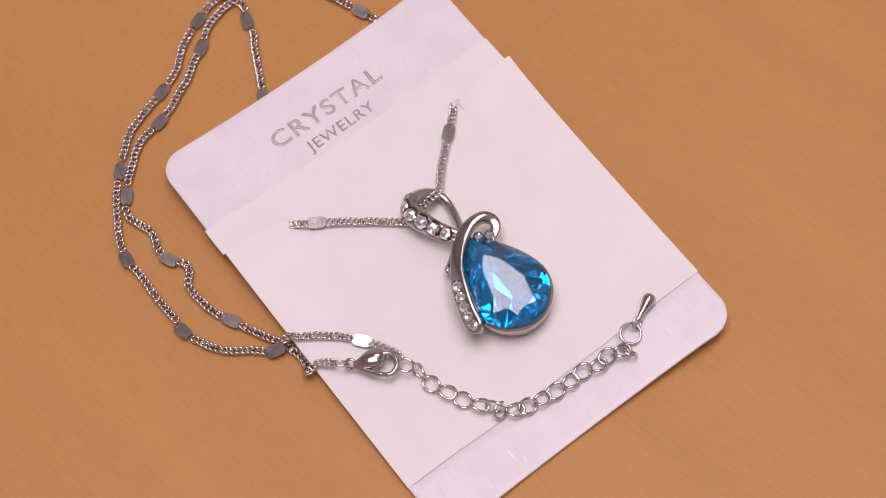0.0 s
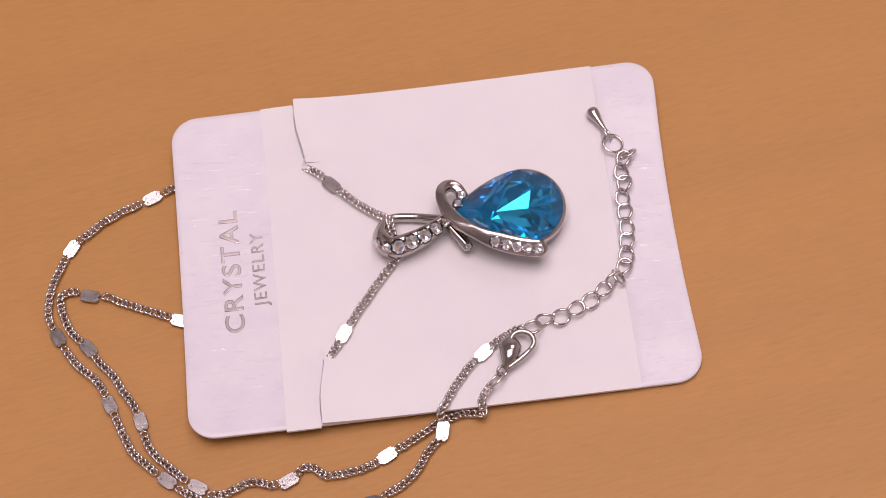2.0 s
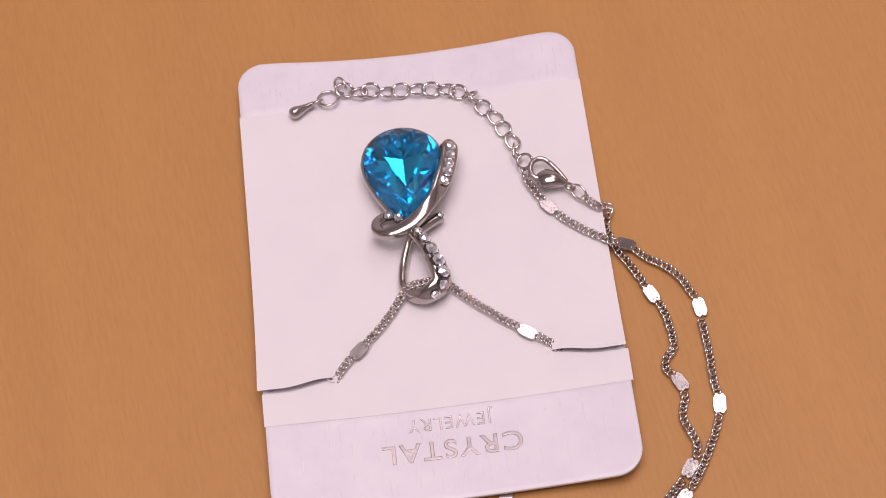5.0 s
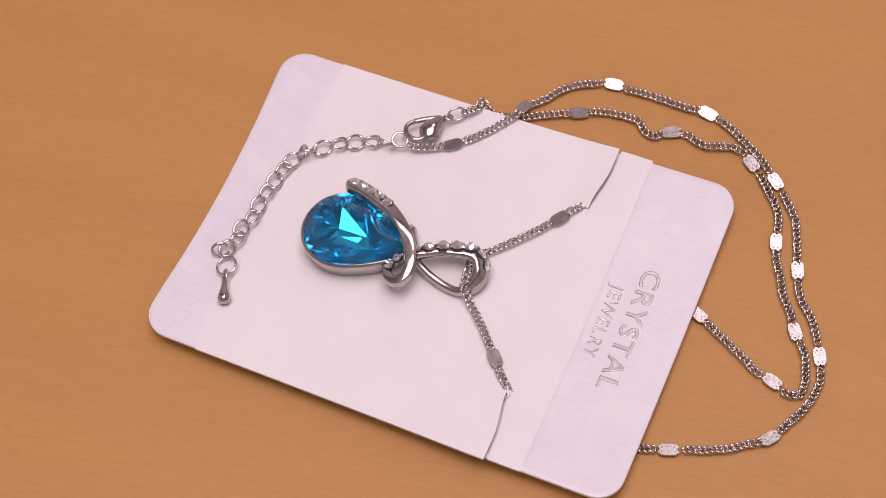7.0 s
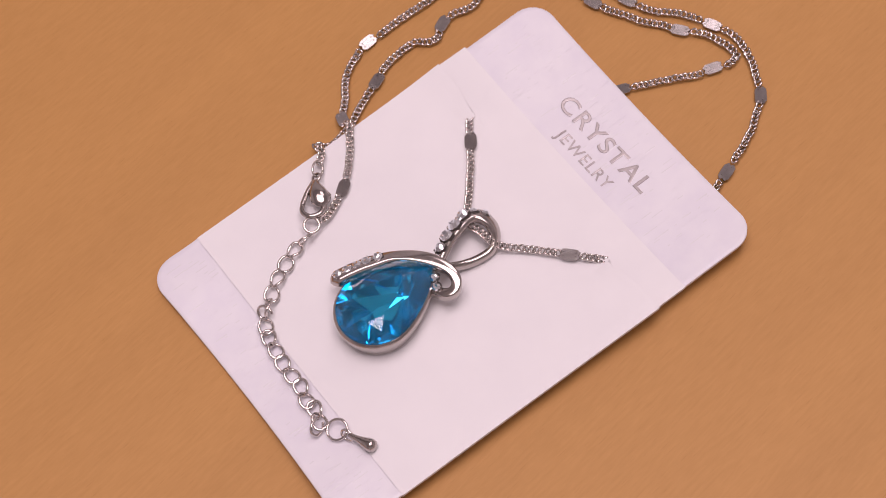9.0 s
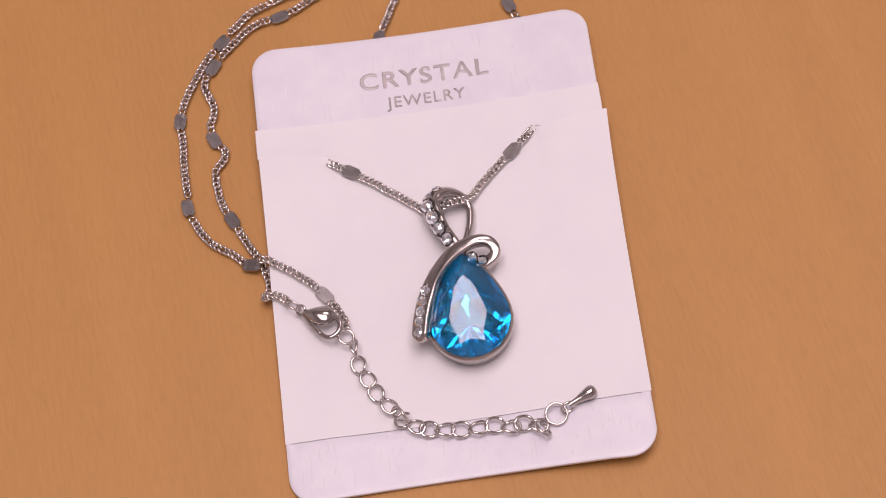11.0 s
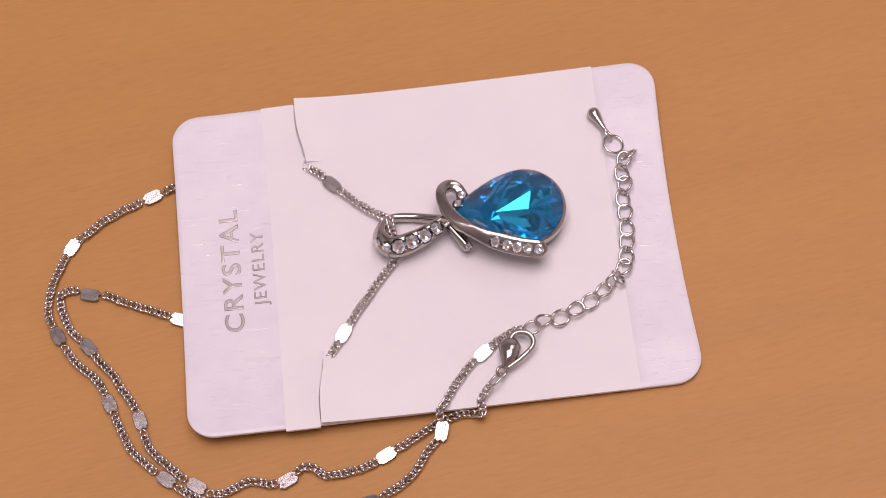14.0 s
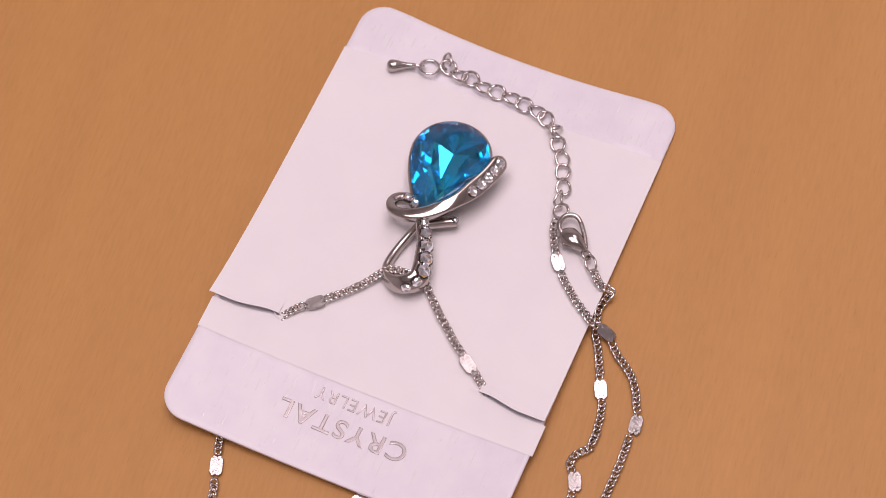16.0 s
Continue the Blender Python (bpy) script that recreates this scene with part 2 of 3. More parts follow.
def text_part(name, body, x0, x1, y0, cap, parent, label):
    cu = bpy.data.curves.new(name, "FONT")
    cu.body, cu.size, cu.extrude, cu.bevel_depth, cu.bevel_resolution = body, 1.0, 0.02, 0.02, 2
    cu.space_character, cu.offset = 1.14, -0.006 if cap > 3 else -0.016
    tmp = new("tmp_text", cu)
    bpy.context.view_layer.update()
    me = bpy.data.meshes.new_from_object(tmp.evaluated_get(bpy.context.evaluated_depsgraph_get()))
    bpy.data.objects.remove(tmp)
    xs = [v.co.x for v in me.vertices]
    ys = [v.co.y for v in me.vertices]
    lo, hi, top, base = min(xs), max(xs), max(ys), 0.0
    bm = bmesh.new()
    bm.from_mesh(me)
    bpy.data.meshes.remove(me)
    for v in bm.verts:
        x = x0 + (v.co.x - lo) / (hi - lo) * (x1 - x0)
        y = y0 + (v.co.y - base) / (top - base) * cap
        v.co = on_card(x, y, -0.04 + 3.0 * v.co.z)
    return part(name, bm, FOIL_TEXT, parent, label, smooth=False)


def make_card():
    root = new("jewellery_card")
    tagged(root, "white folded jewellery card with pearly ends, lying on wooden turntable", "card")
    bm = bmesh.new()
    nx, ny, r = 40, 56, 4.6

    def edge(x, y, k):
        """Grid point pulled in to the rounded corners."""
        dx, dy = abs(x) - (CARD_W - r), abs(y) - (CARD_H - r)
        if dx > 0 and dy > 0:
            m = max(dx, dy) / math.hypot(dx, dy)
            x, y = math.copysign(CARD_W - r + dx * m, x), math.copysign(CARD_H - r + dy * m, y)
        return x * k, (y + bottom_bow(x, y) - (0.5 if y > 26 else 0.0) * smooth01((y - 26) / 12)) * k

    xs = [-CARD_W + r * i / 6 for i in range(6)] + [-CARD_W + r + 2 * (CARD_W - r) * i / nx for i in range(nx + 1)] + [CARD_W - r + r * i / 6 for i in range(1, 7)]
    ys = [-CARD_H + r * i / 6 for i in range(6)] + [-CARD_H + r + 2 * (CARD_H - r) * i / ny for i in range(ny + 1)] + [CARD_H - r + r * i / 6 for i in range(1, 7)]
    sheets = []
    for h in (-0.07, -0.85):
        grid = [[bm.verts.new(on_card(*edge(x, y, 0.998), -0.6 if h > -0.5 and BOTTOM_Y < y < CREASE_Y - 0.5 and abs(x) < CARD_W - 1 else h)) for x in xs] for y in ys]
        for r0, r1 in zip(grid, grid[1:]):
            for i in range(len(xs) - 1):
                bm.faces.new((r0[i], r0[i + 1], r1[i + 1], r1[i]))
        sheets.append(grid)

    def rim(grid):
        return grid[0] + [g[-1] for g in grid[1:]] + grid[-1][-2::-1] + [g[0] for g in grid[-2:0:-1]]

    loop = [(x, ys[0]) for x in xs] + [(xs[-1], y) for y in ys[1:]] + [(x, ys[-1]) for x in xs[-2::-1]] + [(xs[0], y) for y in ys[-2:0:-1]]
    rows = [rim(sheets[0])] + [[bm.verts.new(on_card(*edge(x, y, 1.0), h)) for x, y in loop] for h in (-0.14, -0.78)] + [rim(sheets[1])]
    for a, b in zip(rows, rows[1:]):
        for i in range(len(a)):
            j = (i + 1) % len(a)
            bm.faces.new((a[i], a[j], b[j], b[i]))
    part("backing", bm, PEARL, root, "pearly white linen-embossed backing with rounded corners")
    bm = bmesh.new()
    panel_mesh(bm)
    part("front_panel", bm, MATTE, root, "matte white front panel with two slits")
    for sx, x0, y0, a in ((1, 18.2, 19.6, 35), (-1, -18.4, 18.8, 120)):
        bm = bmesh.new()
        pts = [on_card(x0 + 0.36 * k * math.cos(radians(a - 9 * k)), y0 + 0.4 * k * math.sin(radians(a - 25 * k)) * 0.6, 0.1 + 0.14 * k) for k in range(4)]
        sweep(bm, pts, lambda s: (0.24 * MM * (1 - 0.7 * s), 0.05 * MM, 30), steps=10, sides=6)
        part("paper_curl", bm, MATTE, root)
    bm = bmesh.new()
    dice = random.Random(3)
    for lo, hi, n in ((-41.0, -33.0, 70), (27.0, 40.5, 70)):
        for _ in range(n):
            x, y, size, w = dice.uniform(-28, 28), dice.uniform(lo, hi), dice.choice((0.5, 0.8, 1.2, 2.2, 3.0)), 0.10
            y1 = min(y + size, hi)
            q = [bm.verts.new(on_card(x + dx, yy, h)) for yy in (y, y1) for dx, h in ((-w, -0.067), (0, -0.053), (w, -0.067))]
            bm.faces.new((q[0], q[1], q[4], q[3]))
            bm.faces.new((q[1], q[2], q[5], q[4]))
    tagged(part("embossing", bm, GLOSS, root, "fine glossy embossed strokes", smooth=False), kind="stuff")
    text_part("lettering", "CRYSTAL", -11.3, 11.55, 31.95, 3.2, root, "embossed silver capital letters")
    text_part("lettering", "JEWELRY", -7.0, 6.9, 27.8, 2.15, root, "small embossed silver capital letters")
    return root


card = make_card()

# ---- necklace: chain, clasp, extender, pendant ----
necklace = new("necklace")
tagged(necklace, "silver chain necklace with blue teardrop pendant, laid through slits of card", "necklace")


def drift(y):
    """The far strands lie a little further out."""
    return 0.45 * smooth01((y - 15) / 20)


def w3(pts, z):
    return [Vector(((x - drift(y)) * MM, y * MM, z * MM)) for x, y in pts]


def c3(pts):
    return [on_card(*p) for p in pts]


def link_mesh():
    bm = bmesh.new()
    ring_mesh(bm, 0.66 * MM, 0.56 * MM, 0.21 * MM, seg=12, sides=7, twist=0.24 * MM, saddle=0.16 * MM)
    return finish(bm, "chain_link", CHAIN)


def plate_mesh():
    """Flat bar link: waisted tabs with a notch at each end, and four pinch dots."""
    bm = bmesh.new()
    half = [(-1.62, 0.0), (-1.92, 0.34), (-1.95, 0.74), (-1.62, 0.84), (-1.42, 1.12), (-0.7, 1.2), (0.7, 1.2), (1.42, 1.12), (1.62, 0.84), (1.95, 0.74), (1.92, 0.34), (1.62, 0.0)]
    out = half + [(x, -y) for x, y in half[-2:0:-1]]
    for dx in (-1.15, 1.15):
        for dy in (-0.4, 0.4):
            bmesh.ops.create_cone(bm, cap_ends=True, segments=6, radius1=0.19 * MM, radius2=0.08 * MM, depth=0.06 * MM, matrix=Matrix.Translation((dx * MM, dy * MM, 0.22 * MM)))
    lay = [[bm.verts.new((x * k * MM, y * k * MM, z * MM)) for x, y in out] for z, k in ((-0.20, 0.94), (-0.12, 1), (0.12, 1), (0.20, 0.94))]
    for a, b in zip(lay, lay[1:]):
        for i in range(len(a)):
            j = (i + 1) % len(a)
            bm.faces.new((a[i], a[j], b[j], b[i]))
    bm.faces.new(lay[0])
    bm.faces.new(lay[-1])
    return finish(bm, "plate", PLATE, False)


LINK, BAR = link_mesh(), plate_mesh()
rng = random.Random(7)


def place(p, tan, roll, up=(0, 0, 1)):
    """A pose at p with x along tan, rolled about it."""
    side = Vector(up).cross(tan).normalized()
    top = tan.cross(side)
    m = Matrix((tan, side, top)).transposed().to_4x4()
    m.translation = p
    return m @ Matrix.Rotation(radians(roll), 4, "X")


def lay_chain(pts, plates, pitch=0.88):
    """Curb links along a path, with a flat bar at each given place; links leave room for the bars."""
    path = spline(pts, 0.1 * MM)
    tans = [(path[min(i + 4, len(path) - 1)] - path[max(i - 4, 0)]).normalized() for i in range(len(path))]
    taken = []
    for centre, azimuth, lean in plates:
        i = min(range(len(path)), key=lambda k: (path[k] - centre).length)
        taken.append(i)
        axis = Vector((-math.sin(radians(azimuth)), math.cos(radians(azimuth)), 0))
        m = place(path[i], Vector((tans[i].x, tans[i].y, 0.3 * tans[i].z)).normalized(), 0)
        m = Matrix.Translation(path[i]) @ Matrix.Rotation(radians(lean), 4, axis) @ Matrix.Translation(-path[i]) @ m
        part("bar_link", BAR, None, necklace, m=m @ Matrix.Scale(0.9, 4))
    i = 3
    while i < len(path) - 2:
        if all(abs(i - j) > 19 for j in taken):
            roll = rng.uniform(-10, 10)
            p = path[i] + Vector((rng.uniform(-1, 1), rng.uniform(-1, 1), rng.uniform(-0.3, 0.6))) * (0.07 * MM)
            part("chain_link", LINK, None, necklace, m=place(p, tans[i], roll) @ Matrix.Rotation(radians(8 + rng.uniform(-4, 4)), 4, "Y"))
        i += round(pitch * 10)


def leaning(rows, z):
    """Bar links as x, y, the way they lean (degrees round the axis) and by how much."""
    return [(Vector(((x - drift(y)) * MM, y * MM, z * MM)), az, lean) for x, y, az, lean in rows]


# outer strand, from under the card round to the jump ring
OUTER_A = [(4.5, 40.0), (-0.8, 46.0), (-6.2, 51.2), (-12.3, 56.4), (-16.5, 58.8), (-19.9, 60.2), (-24.9, 60.3), (-29.3, 59.7), (-32.9, 58.1),
           (-35.7, 55.0), (-39.0, 50.0), (-40.6, 45.2), (-43.7, 41.2), (-47.1, 37.4), (-49.8, 34.1), (-51.4, 30.2), (-52.5, 26.5), (-53.7, 21.3)]
OUTER_B = [(-54.0, 16.3), (-53.9, 13.5), (-53.0, 9.1), (-50.8, 5.5), (-48.3, 0.7), (-45.7, -3.6), (-44.4, -6.2), (-41.4, -8.9),
           (-37.6, -11.0), (-33.5, -11.6), (-31.2, -12.3)]
outer_card = c3([(-30.6, 1.0, 0.9), (-28.6, -0.4, 0.7), (-24.9, -3.1, 0.7), (-21.1, -7.2, 0.7), (-19.0, -10.6, 0.9), (-18.0, -12.9, 1.3), (-18.2, -14.6, 1.8)])
outer_path = w3(OUTER_A + OUTER_B, 0.75) + [Vector((-29.3 * MM, -12.6 * MM, 1.4 * MM))] + outer_card
lay_chain(outer_path,
          leaning([(-6.2, 51.2, -136, 6.8), (-19.9, 60.2, -122, 7.6), (-35.7, 55.0, 100, 0.6), (-43.7, 41.2, 40, -0.5), (-52.5, 26.5, 80, 0.5),
                   (-53.0, 9.1, 60, 8.5), (-44.5, -6.0, 62, 8.5)], 0.75)
          + [(Vector((-29.3 * MM, -12.6 * MM, 1.4 * MM)), -112, 9.0), (on_card(-21.1, -7.2, 0.7), -120, 6.7)])

# inner strand, from under the card to the clasp
INNER_A = [(-22.0, 28.0), (-25.0, 33.5), (-25.8, 37.6), (-25.8, 41.1), (-26.1, 46.6), (-26.1, 50.5), (-26.9, 53.2), (-27.2, 56.2), (-28.6, 57.8), (-31.2, 56.4),
           (-33.9, 53.4), (-35.7, 49.2), (-37.6, 45.8), (-38.8, 42.9), (-40.5, 40.6), (-42.2, 37.7), (-44.5, 35.1), (-46.8, 33.2), (-48.7, 31.0)]
INNER_B = [(-50.1, 27.5), (-51.4, 23.6), (-51.9, 21.3), (-52.2, 18.3), (-51.1, 16.2), (-48.3, 13.6), (-47.4, 10.1), (-45.8, 7.8), (-43.0, 6.4),
           (-42.4, 4.4), (-42.8, 2.3), (-41.4, -0.4), (-38.9, -3.6), (-36.2, -5.6), (-32.4, -8.5), (-28.6, -11.0), (-25.6, -13.9), (-24.6, -16.0)]
inner_card = c3([(-31.3, -5.9, 0.2), (-29.6, -5.9, 0.8), (-28.2, -6.8, 1.2), (-27.2, -7.7, 1.6)])
inner_path = w3(INNER_A + INNER_B, 0.75) + inner_card
lay_chain(inner_path, leaning([(-25.6, 36.6, -155, 6.5), (-26.9, 53.2, 70, -1), (-35.7, 49.2, 90, -0.5), (-44.5, 35.1, 30, -1), (-51.9, 21.3, 120, -1),
                              (-45.8, 7.8, 80, -1), (-36.2, -5.6, -160, 6.4)], 0.75))

# the strand that shows on the card face and runs through the bail
front_path = c3([(18.2, 20.0, -0.9), (17.2, 18.5, 0.2), (15.6, 16.9, 0.8), (13.5, 15.0, 0.8), (9.8, 11.6, 0.8), (7.2, 8.8, 0.9), (5.4, 6.6, 1.6), (4.2, 5.7, 2.6),
                 (2.6, 5.4, 2.9), (0.8, 5.2, 2.7), (-0.8, 4.8, 1.9), (-2.6, 5.4, 1.1), (-4.6, 7.4, 0.8), (-8.0, 10.3, 0.8), (-11.8, 13.4, 0.8),
                 (-14.5, 15.4, 0.8), (-17.5, 17.4, 0.5), (-19.5, 19.0, -0.6)])
lay_chain(front_path, [(on_card(13.5, 15.0, 0.8), 28, -1.5), (on_card(-14.5, 15.4, 0.8), -132, 6.8)])


def oval(a, b, wire, seg=16, twist=0.0, gap=0.0, mat=CHAIN):
    bm = bmesh.new()
    ring_mesh(bm, a * MM, b * MM, wire * MM, seg=seg, sides=7, twist=twist * MM, gap=gap)
    return finish(bm, "ring", mat)


EXT, JUMP, OPEN = oval(1.55, 1.22, 0.27, twist=0.3), oval(1.35, 1.3, 0.27, 20), oval(1.45, 1.25, 0.25, gap=0.5)


def card_place(x, y, h, heading, roll=0.0, pitch=0.0):
    return (Matrix.Translation(on_card(x, y, h)) @ CARD_ROT @ Matrix.Rotation(radians(heading), 4, "Z")
            @ Matrix.Rotation(radians(pitch), 4, "Y") @ Matrix.Rotation(radians(roll), 4, "X"))


part("jump_ring", JUMP, None, necklace, "round silver jump ring", m=card_place(-18.1, -15.8, 2.0, 100, 20))
EXT_AT = [(-16.9, -18.0), (-16.6, -20.7), (-15.4, -23.3), (-14.2, -26.0), (-12.5, -28.3), (-10.8, -30.3), (-8.5, -32.4), (-6.4, -33.2), (-3.9, -33.6),
          (-1.2, -34.0), (1.5, -34.1), (4.3, -34.1), (6.8, -34.8), (9.0, -34.6), (11.3, -35.3)]
for k, (x, y) in enumerate(EXT_AT):
    x0, y0 = EXT_AT[max(k - 1, 0)]
    x1, y1 = EXT_AT[min(k + 1, len(EXT_AT) - 1)]
    roll = (20 if k % 2 else -20) + rng.uniform(-6, 6)
    if k in (0, 5):
        roll = 68
    part("extender_link", EXT, None, necklace, m=card_place(x, y, 1.0 + (0.5 if abs(roll) > 50 else 0), math.degrees(math.atan2(y1 - y0, x1 - x0)), roll))
part("extender_link", OPEN, None, necklace, "sprung open extender link", m=card_place(-10.4, -31.2, 1.3, 20, 50))
part("extender_link", OPEN, None, necklace, "sprung open extender link", m=card_place(12.0, -36.2, 1.2, 120, 55))
part("jump_ring", oval(1.75, 1.75, 0.24, 20), None, necklace, m=card_place(14.4, -33.9, 1.0, 10, 16))
part("jump_ring", oval(1.15, 0.95, 0.22), None, necklace, m=card_place(16.4, -33.2, 1.2, 20, 60))


def make_drop():
    bm = bmesh.new()
    prof = [(0, 0.35), (0.6, 0.42), (1.6, 0.55), (2.6, 0.78), (3.4, 1.02), (4.1, 1.15), (4.7, 1.02), (5.05, 0.6), (5.15, 0.0)]
    n, rings = 16, []
    for x, r in prof:
        rings.append([bm.verts.new((x * MM, r * MM * math.cos(2 * math.pi * k / n), r * MM * math.sin(2 * math.pi * k / n))) for k in range(n)])
    for a, b in zip(rings, rings[1:]):
        for k in range(n):
            bm.faces.new((a[k], a[(k + 1) % n], b[(k + 1) % n], b[k]))
    bm.faces.new(rings[0])
    bmesh.ops.remove_doubles(bm, verts=bm.verts[:], dist=1e-7)
    part("drop_charm", bm, SILVER, necklace, "small polished silver drop charm", m=card_place(16.6, -33.0, 1.5, 24))


make_drop()


def make_clasp():
    """Lobster clasp: solid tapered body, straight gate, round hook, swivel ring, thumb lever."""
    m = card_place(-25.0, -10.0, 1.9, -46, 0, -3)

    def rod(pts, size, steps=24, sides=12, flat=0.0):
        bm = bmesh.new()
        sweep(bm, [Vector(p) * MM for p in pts], size, steps=steps, sides=sides, flat=flat)
        return bm

    body = rod([(0.5, 0.0, 0), (1.6, 0.35, 0.1), (3.0, 1.0, 0.2), (4.3, 1.75, 0.15), (5.2, 2.15, 0)],
               lambda s: (MM * (0.45 + 1.35 * math.sin(math.pi * min(s, 0.9) * 0.66)) * math.sqrt(1 - 0.75 * max(0, (s - 0.75) / 0.25) ** 2), MM * (0.5 + 0.55 * math.sin(math.pi * s)), 0))
    clasp = part("clasp", body, SILVER, necklace, "polished silver lobster clasp", m=m)
    hook = rod([(4.6, 2.2, 0), (5.8, 2.5, 0), (6.9, 2.0, 0), (7.6, 0.7, 0), (7.3, -0.6, 0), (6.5, -1.2, 0), (5.4, -1.3, 0)],
               lambda s: (MM * (0.55 - 0.15 * s), MM * (0.6 - 0.15 * s), 0), 34, 10)
    part("hook", hook, SILVER, clasp)
    part("gate", rod([(0.9, -0.35, 0), (2.6, -0.85, 0), (4.2, -1.15, 0), (5.5, -1.3, 0)], lambda s: (0.42 * MM, 0.46 * MM, 0), 14, 8, 0.3), SILVER, clasp)
    part("lever", rod([(3.4, 2.0, 0.1), (3.2, 2.6, 0.1), (3.0, 3.0, 0.1)], lambda s: (0.5 * MM, 0.35 * MM, 0), 8, 8, 0.4), SILVER, clasp)
    part("swivel_ring", oval(0.8, 0.8, 0.26, 14, mat=SILVER), None, clasp, m=Matrix.Translation((-0.2 * MM, 0, 0)) @ Matrix.Rotation(radians(30), 4, "X"))
    part("jump_ring", oval(1.5, 1.1, 0.22, 18), None, necklace, m=card_place(-26.4, -8.7, 1.8, -48, -48))


make_clasp()


def pear(k, n=28, cx=2.75, cy=-17.0, r=6.7, tip=11.4):
    """Pear outline in card mm, scaled by k about its heart, tip towards the bail."""
    pts = []
    for i in range(n):
        a = 2 * math.pi * i / n
        x, y = math.sin(a), math.cos(a)
        if y > 0:
            x *= (1 - y) ** 0.5 * (1 + y) ** 0.5 / max(math.sqrt(1 - y * y), 1e-9) * (1 - 0.42 * y ** 1.5) if abs(x) > 1e-6 else 1
            y = y * tip / r
        pts.append((cx + x * r * k, cy + y * r * k))
    return pts


def on_pad(x, y, h):
    """A pendant point: x, y and height over the card without its hollow."""
    return CARD @ Vector((x, y, h + pad_bend(x, y)))


def p3(pts):
    return [on_pad(*q) for q in pts]


def make_pendant():
    # setting: a cup that follows the stone
    bm = bmesh.new()
    rows = [(0.72, 0.2), (0.92, 0.45), (1.03, 1.9), (1.07, 3.8), (1.07, 4.3), (1.04, 4.55), (1.002, 4.66), (0.975, 0.6)]
    rings = [[bm.verts.new(on_pad(x, y, h)) for x, y in pear(k, 56)] for k, h in rows]
    for a, b in zip(rings, rings[1:]):
        for i in range(56):
            j = (i + 1) % 56
            bm.faces.new((a[i], a[j], b[j], b[i]))
    bm.faces.new(rings[0])
    bm.faces.new(rings[-1])
    pendant = part("pendant", bm, SILVER, necklace, "silver ribbon-and-bow pendant setting")

    # stone: pear brilliant with table, stars, kites, girdle facets and a foiled pavilion
    bm = bmesh.new()

    def ring(k, h, count, half=0.0, tilt=False):
        """count points of the pear outline at scale k; half shifts them by half a step."""
        pts = pear(k, 2 * count)[int(2 * half)::2]
        if tilt:  # the table is longer and slimmer than the outline
            pts = [(2.6 + 0.86 * (x - 2.75), -15.3 + 1.1 * (y + 15.3)) for x, y in pts]
        return [bm.verts.new(on_pad(x, y, h + (0.06 * (x - 2.4) + 0.11 * (y + 15.5) if tilt else 0.0))) for x, y in pts]

    girdle, low = ring(1.0, 4.95, 32), ring(1.0, 4.6, 32)
    table, mid = ring(0.55, 7.1, 8, 0.0, True), ring(0.78, 6.35, 8, 0.5)
    deep, keel = [ring(0.64, 2.2, 8, 0.5)[i] if i % 2 else ring(0.50, 1.9, 8, 0.5)[i] for i in range(8)], [bm.verts.new(on_pad(2.75, y, 1.5)) for y in (-12.0, -17.5)]
    bm.faces.new(table)
    foil = []
    for i in range(32):
        j = (i + 1) % 32
        bm.faces.new((girdle[i], girdle[j], low[j], low[i]))
    for i in range(8):
        j, g = (i + 1) % 8, 4 * i
        bm.faces.new((table[i], table[j], mid[i]))
        bm.faces.new((table[i], mid[i], girdle[g]))
        bm.faces.new((table[i], girdle[g], mid[i - 1]))
        for e in (0, 2):
            fan = [girdle[(g + e + q) % 32] for q in range(3)]
            bm.faces.new((mid[i], *fan))
            fan = [low[(g + e + q) % 32] for q in range(3)]
            foil.append(bm.faces.new((deep[i], *fan)))
        a, b = keel[2 < i < 6], keel[2 < i + 1 < 6]
        foil.append(bm.faces.new((a, deep[i], low[g])))
        foil.append(bm.faces.new((b, low[(g + 4) % 32], deep[i])))
        if a is not b:
            foil.append(bm.faces.new((a, b, deep[i])))
    bmesh.ops.delete(bm, geom=[v for v in bm.verts if not v.link_faces], context="VERTS")
    for f in foil:
        f.material_index = 1
    part("gemstone", bm, [BLUE_GLASS, BLUE_FOIL], pendant, "faceted bright blue teardrop glass stone", smooth=False)

    # ribbon that curls over the stone's tip and runs down its side
    bm = bmesh.new()
    rib = p3([(4.6, -7.9, 3.2), (6.4, -7.2, 3.6), (8.0, -6.3, 4.0), (8.4, -4.9, 4.3), (7.2, -3.6, 4.8), (4.6, -3.7, 5.2), (1.2, -5.6, 5.5),
              (-1.8, -9.1, 5.7), (-3.7, -12.8, 5.4), (-4.9, -16.3, 5.1), (-5.65, -20.1, 4.9)])

    def rib_size(s):
        w = 0.88 + 0.27 * smooth01((s - 0.25) / 0.2) + 0.4 * smooth01((s - 0.58) / 0.18)
        end = math.sqrt(max(1 - (max(s - 0.95, 0) / 0.05) ** 2, 0.12))
        w *= end
        return (w * MM, (0.9 + 0.1 * min(1, s * 2)) * (0.4 + 0.6 * end) * MM, 28 * smooth01((s - 0.4) / 0.3))

    sweep(bm, rib, rib_size, up=CARD_ROT.to_3x3() @ Vector((0, 0, 1)), sides=20, steps=60, flat=0.6)
    part("ribbon", bm, SILVER, pendant, "smooth curled silver ribbon")
    bm = bmesh.new()
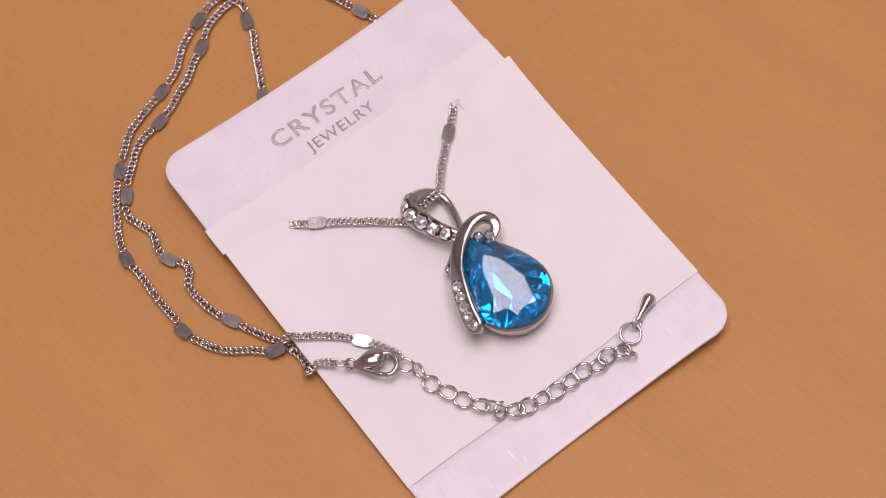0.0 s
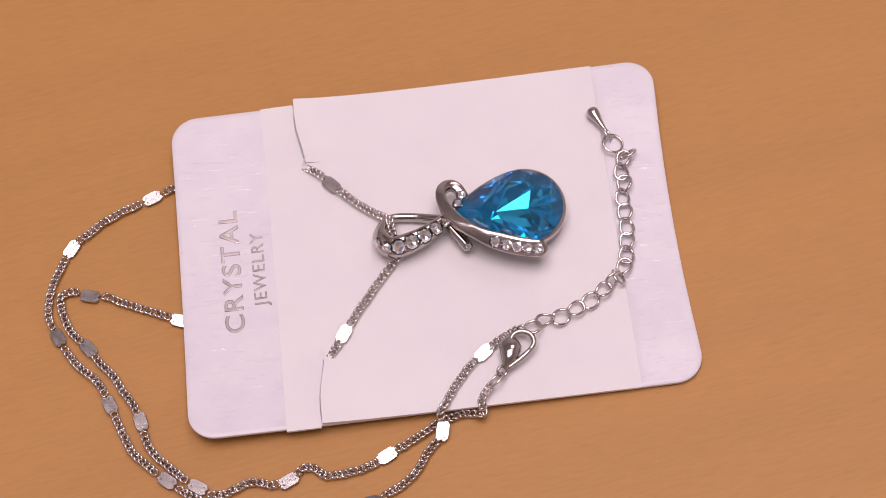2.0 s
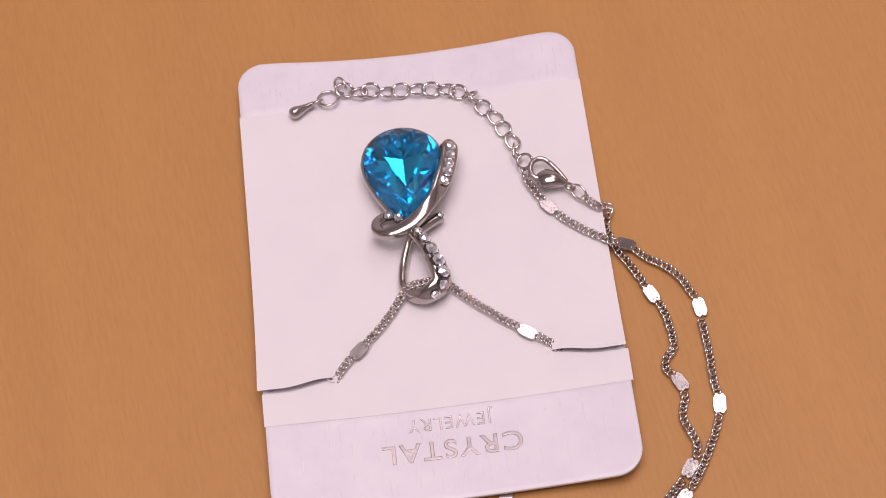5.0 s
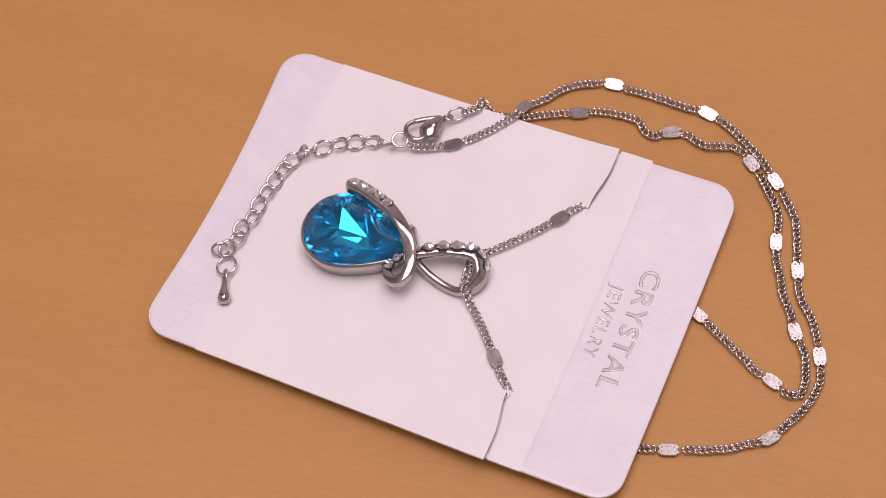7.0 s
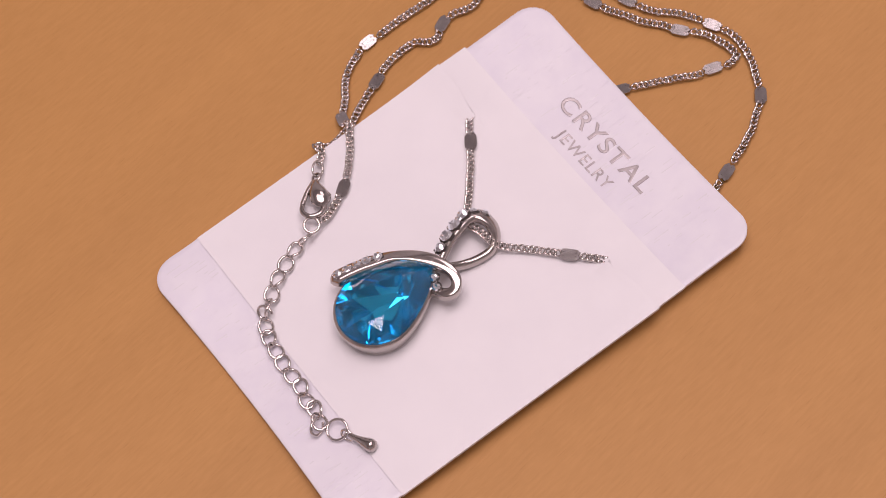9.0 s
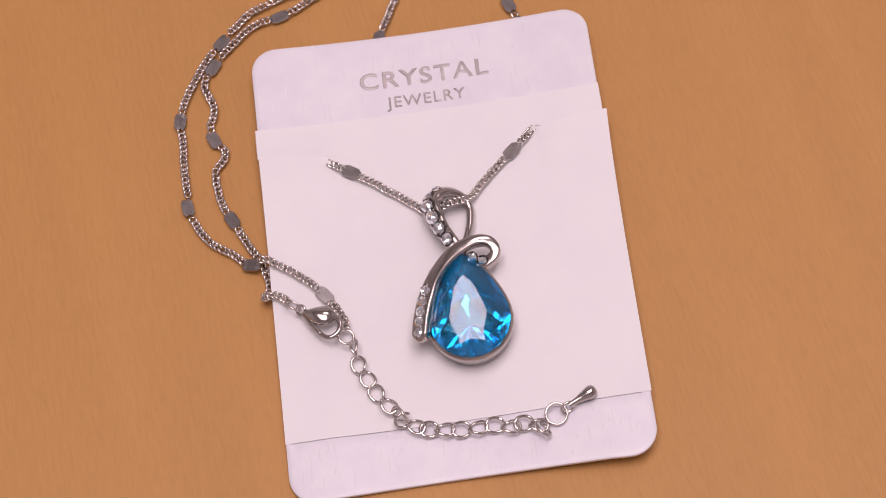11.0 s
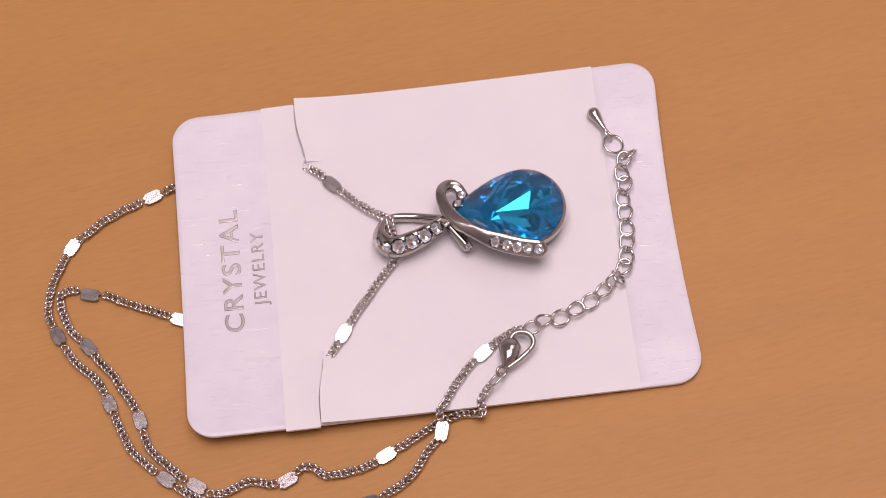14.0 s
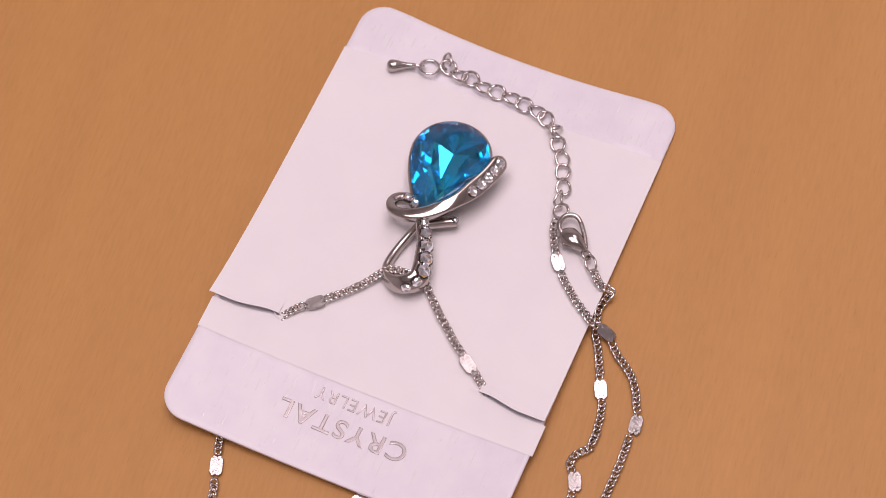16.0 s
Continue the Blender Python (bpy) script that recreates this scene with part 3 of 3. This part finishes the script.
    sweep(bm, p3([(2.2, -3.9, 3.0), (0.6, -5.0, 2.7), (-1.0, -6.1, 2.4), (-2.6, -7.0, 2.2)]), lambda s: (0.95 * MM, 0.85 * MM, 0), sides=10, steps=14)
    part("ribbon_end", bm, SILVER, pendant)

    # bail loop
    bm = bmesh.new()
    loop = p3([(2.8, -4.2, 3.8), (1.6, -2.2, 3.8), (0.2, -0.2, 3.7), (-0.7, 2.0, 3.7), (-1.3, 4.1, 3.7), (-1.2, 6.0, 3.5), (0.2, 7.2, 3.2), (2.0, 7.6, 2.6), (3.9, 6.8, 1.8),
               (5.0, 5.0, 1.3), (4.9, 2.4, 1.2), (4.2, -0.4, 1.5), (3.3, -2.8, 2.3), (2.5, -4.3, 3.2)])

    def bail_size(s):
        fat = math.sin(math.pi * s / 0.66) if s < 0.66 else 0
        return ((0.72 + 0.25 * fat) * MM, (1.0 + 0.85 * fat) * MM, 55 * fat)

    sweep(bm, loop, bail_size, up=CARD_ROT.to_3x3() @ Vector((0, 0, 1)), sides=16, steps=64, flat=0.15)
    part("bail", bm, SILVER, pendant, "twisted silver bail loop")

    # clear crystals and the beads that hold them
    def crystal_mesh(seed):
        """Round brilliant: table, kites, girdle facets in slightly uneven slopes, in a lipped cup coloured dark for the
        shade between stones.
        """
        b, k, dice = bmesh.new(), 8, random.Random(seed)
        rows = [(0.46, 0.60, 0.0, 0.12), (0.78, 0.40, 0.5, 0.14), (1.0, 0.02, 0.0, 0.0), (1.0, -0.16, 0.0, 0.0), (1.16, 0.0, 0.0, 0.0), (1.2, -0.4, 0.0, 0.0)]
        rings = [[b.verts.new((0.001 * r * math.cos(2 * math.pi * (i + o) / k), 0.001 * r * math.sin(2 * math.pi * (i + o) / k), 0.001 * (z + dice.uniform(-j, j)))) for i in range(k)] for r, z, o, j in rows]
        top = b.verts.new((dice.uniform(-1e-4, 1e-4), dice.uniform(-1e-4, 1e-4), 0.00042))
        b.faces.new(rings[5])
        for i in range(k):
            j = (i + 1) % k
            b.faces.new((rings[0][i], rings[0][j], top))
            b.faces.new((rings[0][i], rings[0][j], rings[1][i]))
            b.faces.new((rings[0][j], rings[1][j], rings[1][i]))
            b.faces.new((rings[1][i], rings[1][j], rings[2][j]))
            b.faces.new((rings[1][i], rings[2][j], rings[2][i]))
            for lo in (2, 3, 4):
                b.faces.new((rings[lo][i], rings[lo][j], rings[lo + 1][j], rings[lo + 1][i])).material_index = 1
        return finish(b, "crystal", [CLEAR_GLASS, GAP_SHADE], False)

    CRY = [crystal_mesh(k) for k in range(5)]
    turn = random.Random(11)
    bead = bmesh.new()
    ball(bead, (0, 0, 0), 0.18 * MM, 6)
    BEAD = finish(bead, "prong", SILVER)

    def crystal(x, y, h, r, nx, ny, nz):
        q = Vector((nx, ny, nz)).to_track_quat("Z", "Y").to_matrix().to_4x4()
        part("crystal", turn.choice(CRY), None, pendant, "small clear faceted crystal",
             m=Matrix.Translation(on_pad(x, y, h)) @ CARD_ROT @ q @ Matrix.Rotation(turn.uniform(0, 6.2), 4, "Z") @ Matrix.Scale(r, 4))
        for k in range(4):
            a = math.pi / 4 + k * math.pi / 2
            part("prong", BEAD, None, pendant, m=Matrix.Translation(on_pad(x, y, h)) @ CARD_ROT @ q
                 @ Matrix.Translation((r * MM * math.cos(a), r * MM * math.sin(a), 0.1 * MM)))

    for x, y, h in ((-3.95, -11.5, 6.32), (-4.65, -13.3, 6.14), (-5.18, -15.0, 5.95), (-5.55, -16.7, 5.8), (-5.85, -18.4, 5.68)):
        crystal(x + 0.1, y - 0.1, h - 0.05, 0.98, -0.47, -0.05, 0.88)
    for x, y, h, r in ((1.85, -3.7, 4.15, 0.75), (0.85, -2.05, 4.2, 1.0), (-0.2, 0.05, 4.22, 1.12), (-1.07, 2.3, 4.22, 1.15), (-1.68, 4.5, 4.2, 1.1)):
        crystal(x - 0.2, y, h + 0.4, 1.12 * r, -0.57, -0.17, 0.8)
    crystal(-1.5, 6.5, 3.95, 1.0, -0.85, 0.5, 0.5)
    crystal(-0.15, 8.0, 3.4, 0.9, -0.3, 0.9, 0.4)
    crystal(6.1, -7.0, 4.8, 0.85, 0.0, -0.3, 0.95)
    crystal(4.5, -6.2, 5.0, 0.85, 0.0, -0.3, 0.95)
    crystal(-2.5, -7.0, 2.95, 0.55, -0.4, -0.2, 0.9)


make_pendant()

# ---- motion: all that lies on the turntable turns with it ----


def motions():
    steps = 64
    rows = []
    for k in range(steps + 1):
        t = 16.0 * k / steps
        late = 0.013 * math.sin(2 * math.pi * (t + 0.5) / PERIOD)  # the motor runs a little unevenly
        rows.append((t, pose(0, 0, 0, 0, 0, 360.0 * (t - late) / PERIOD)))
    for ob in (turntable, card, necklace):
        walk(ob, rows)


motions()
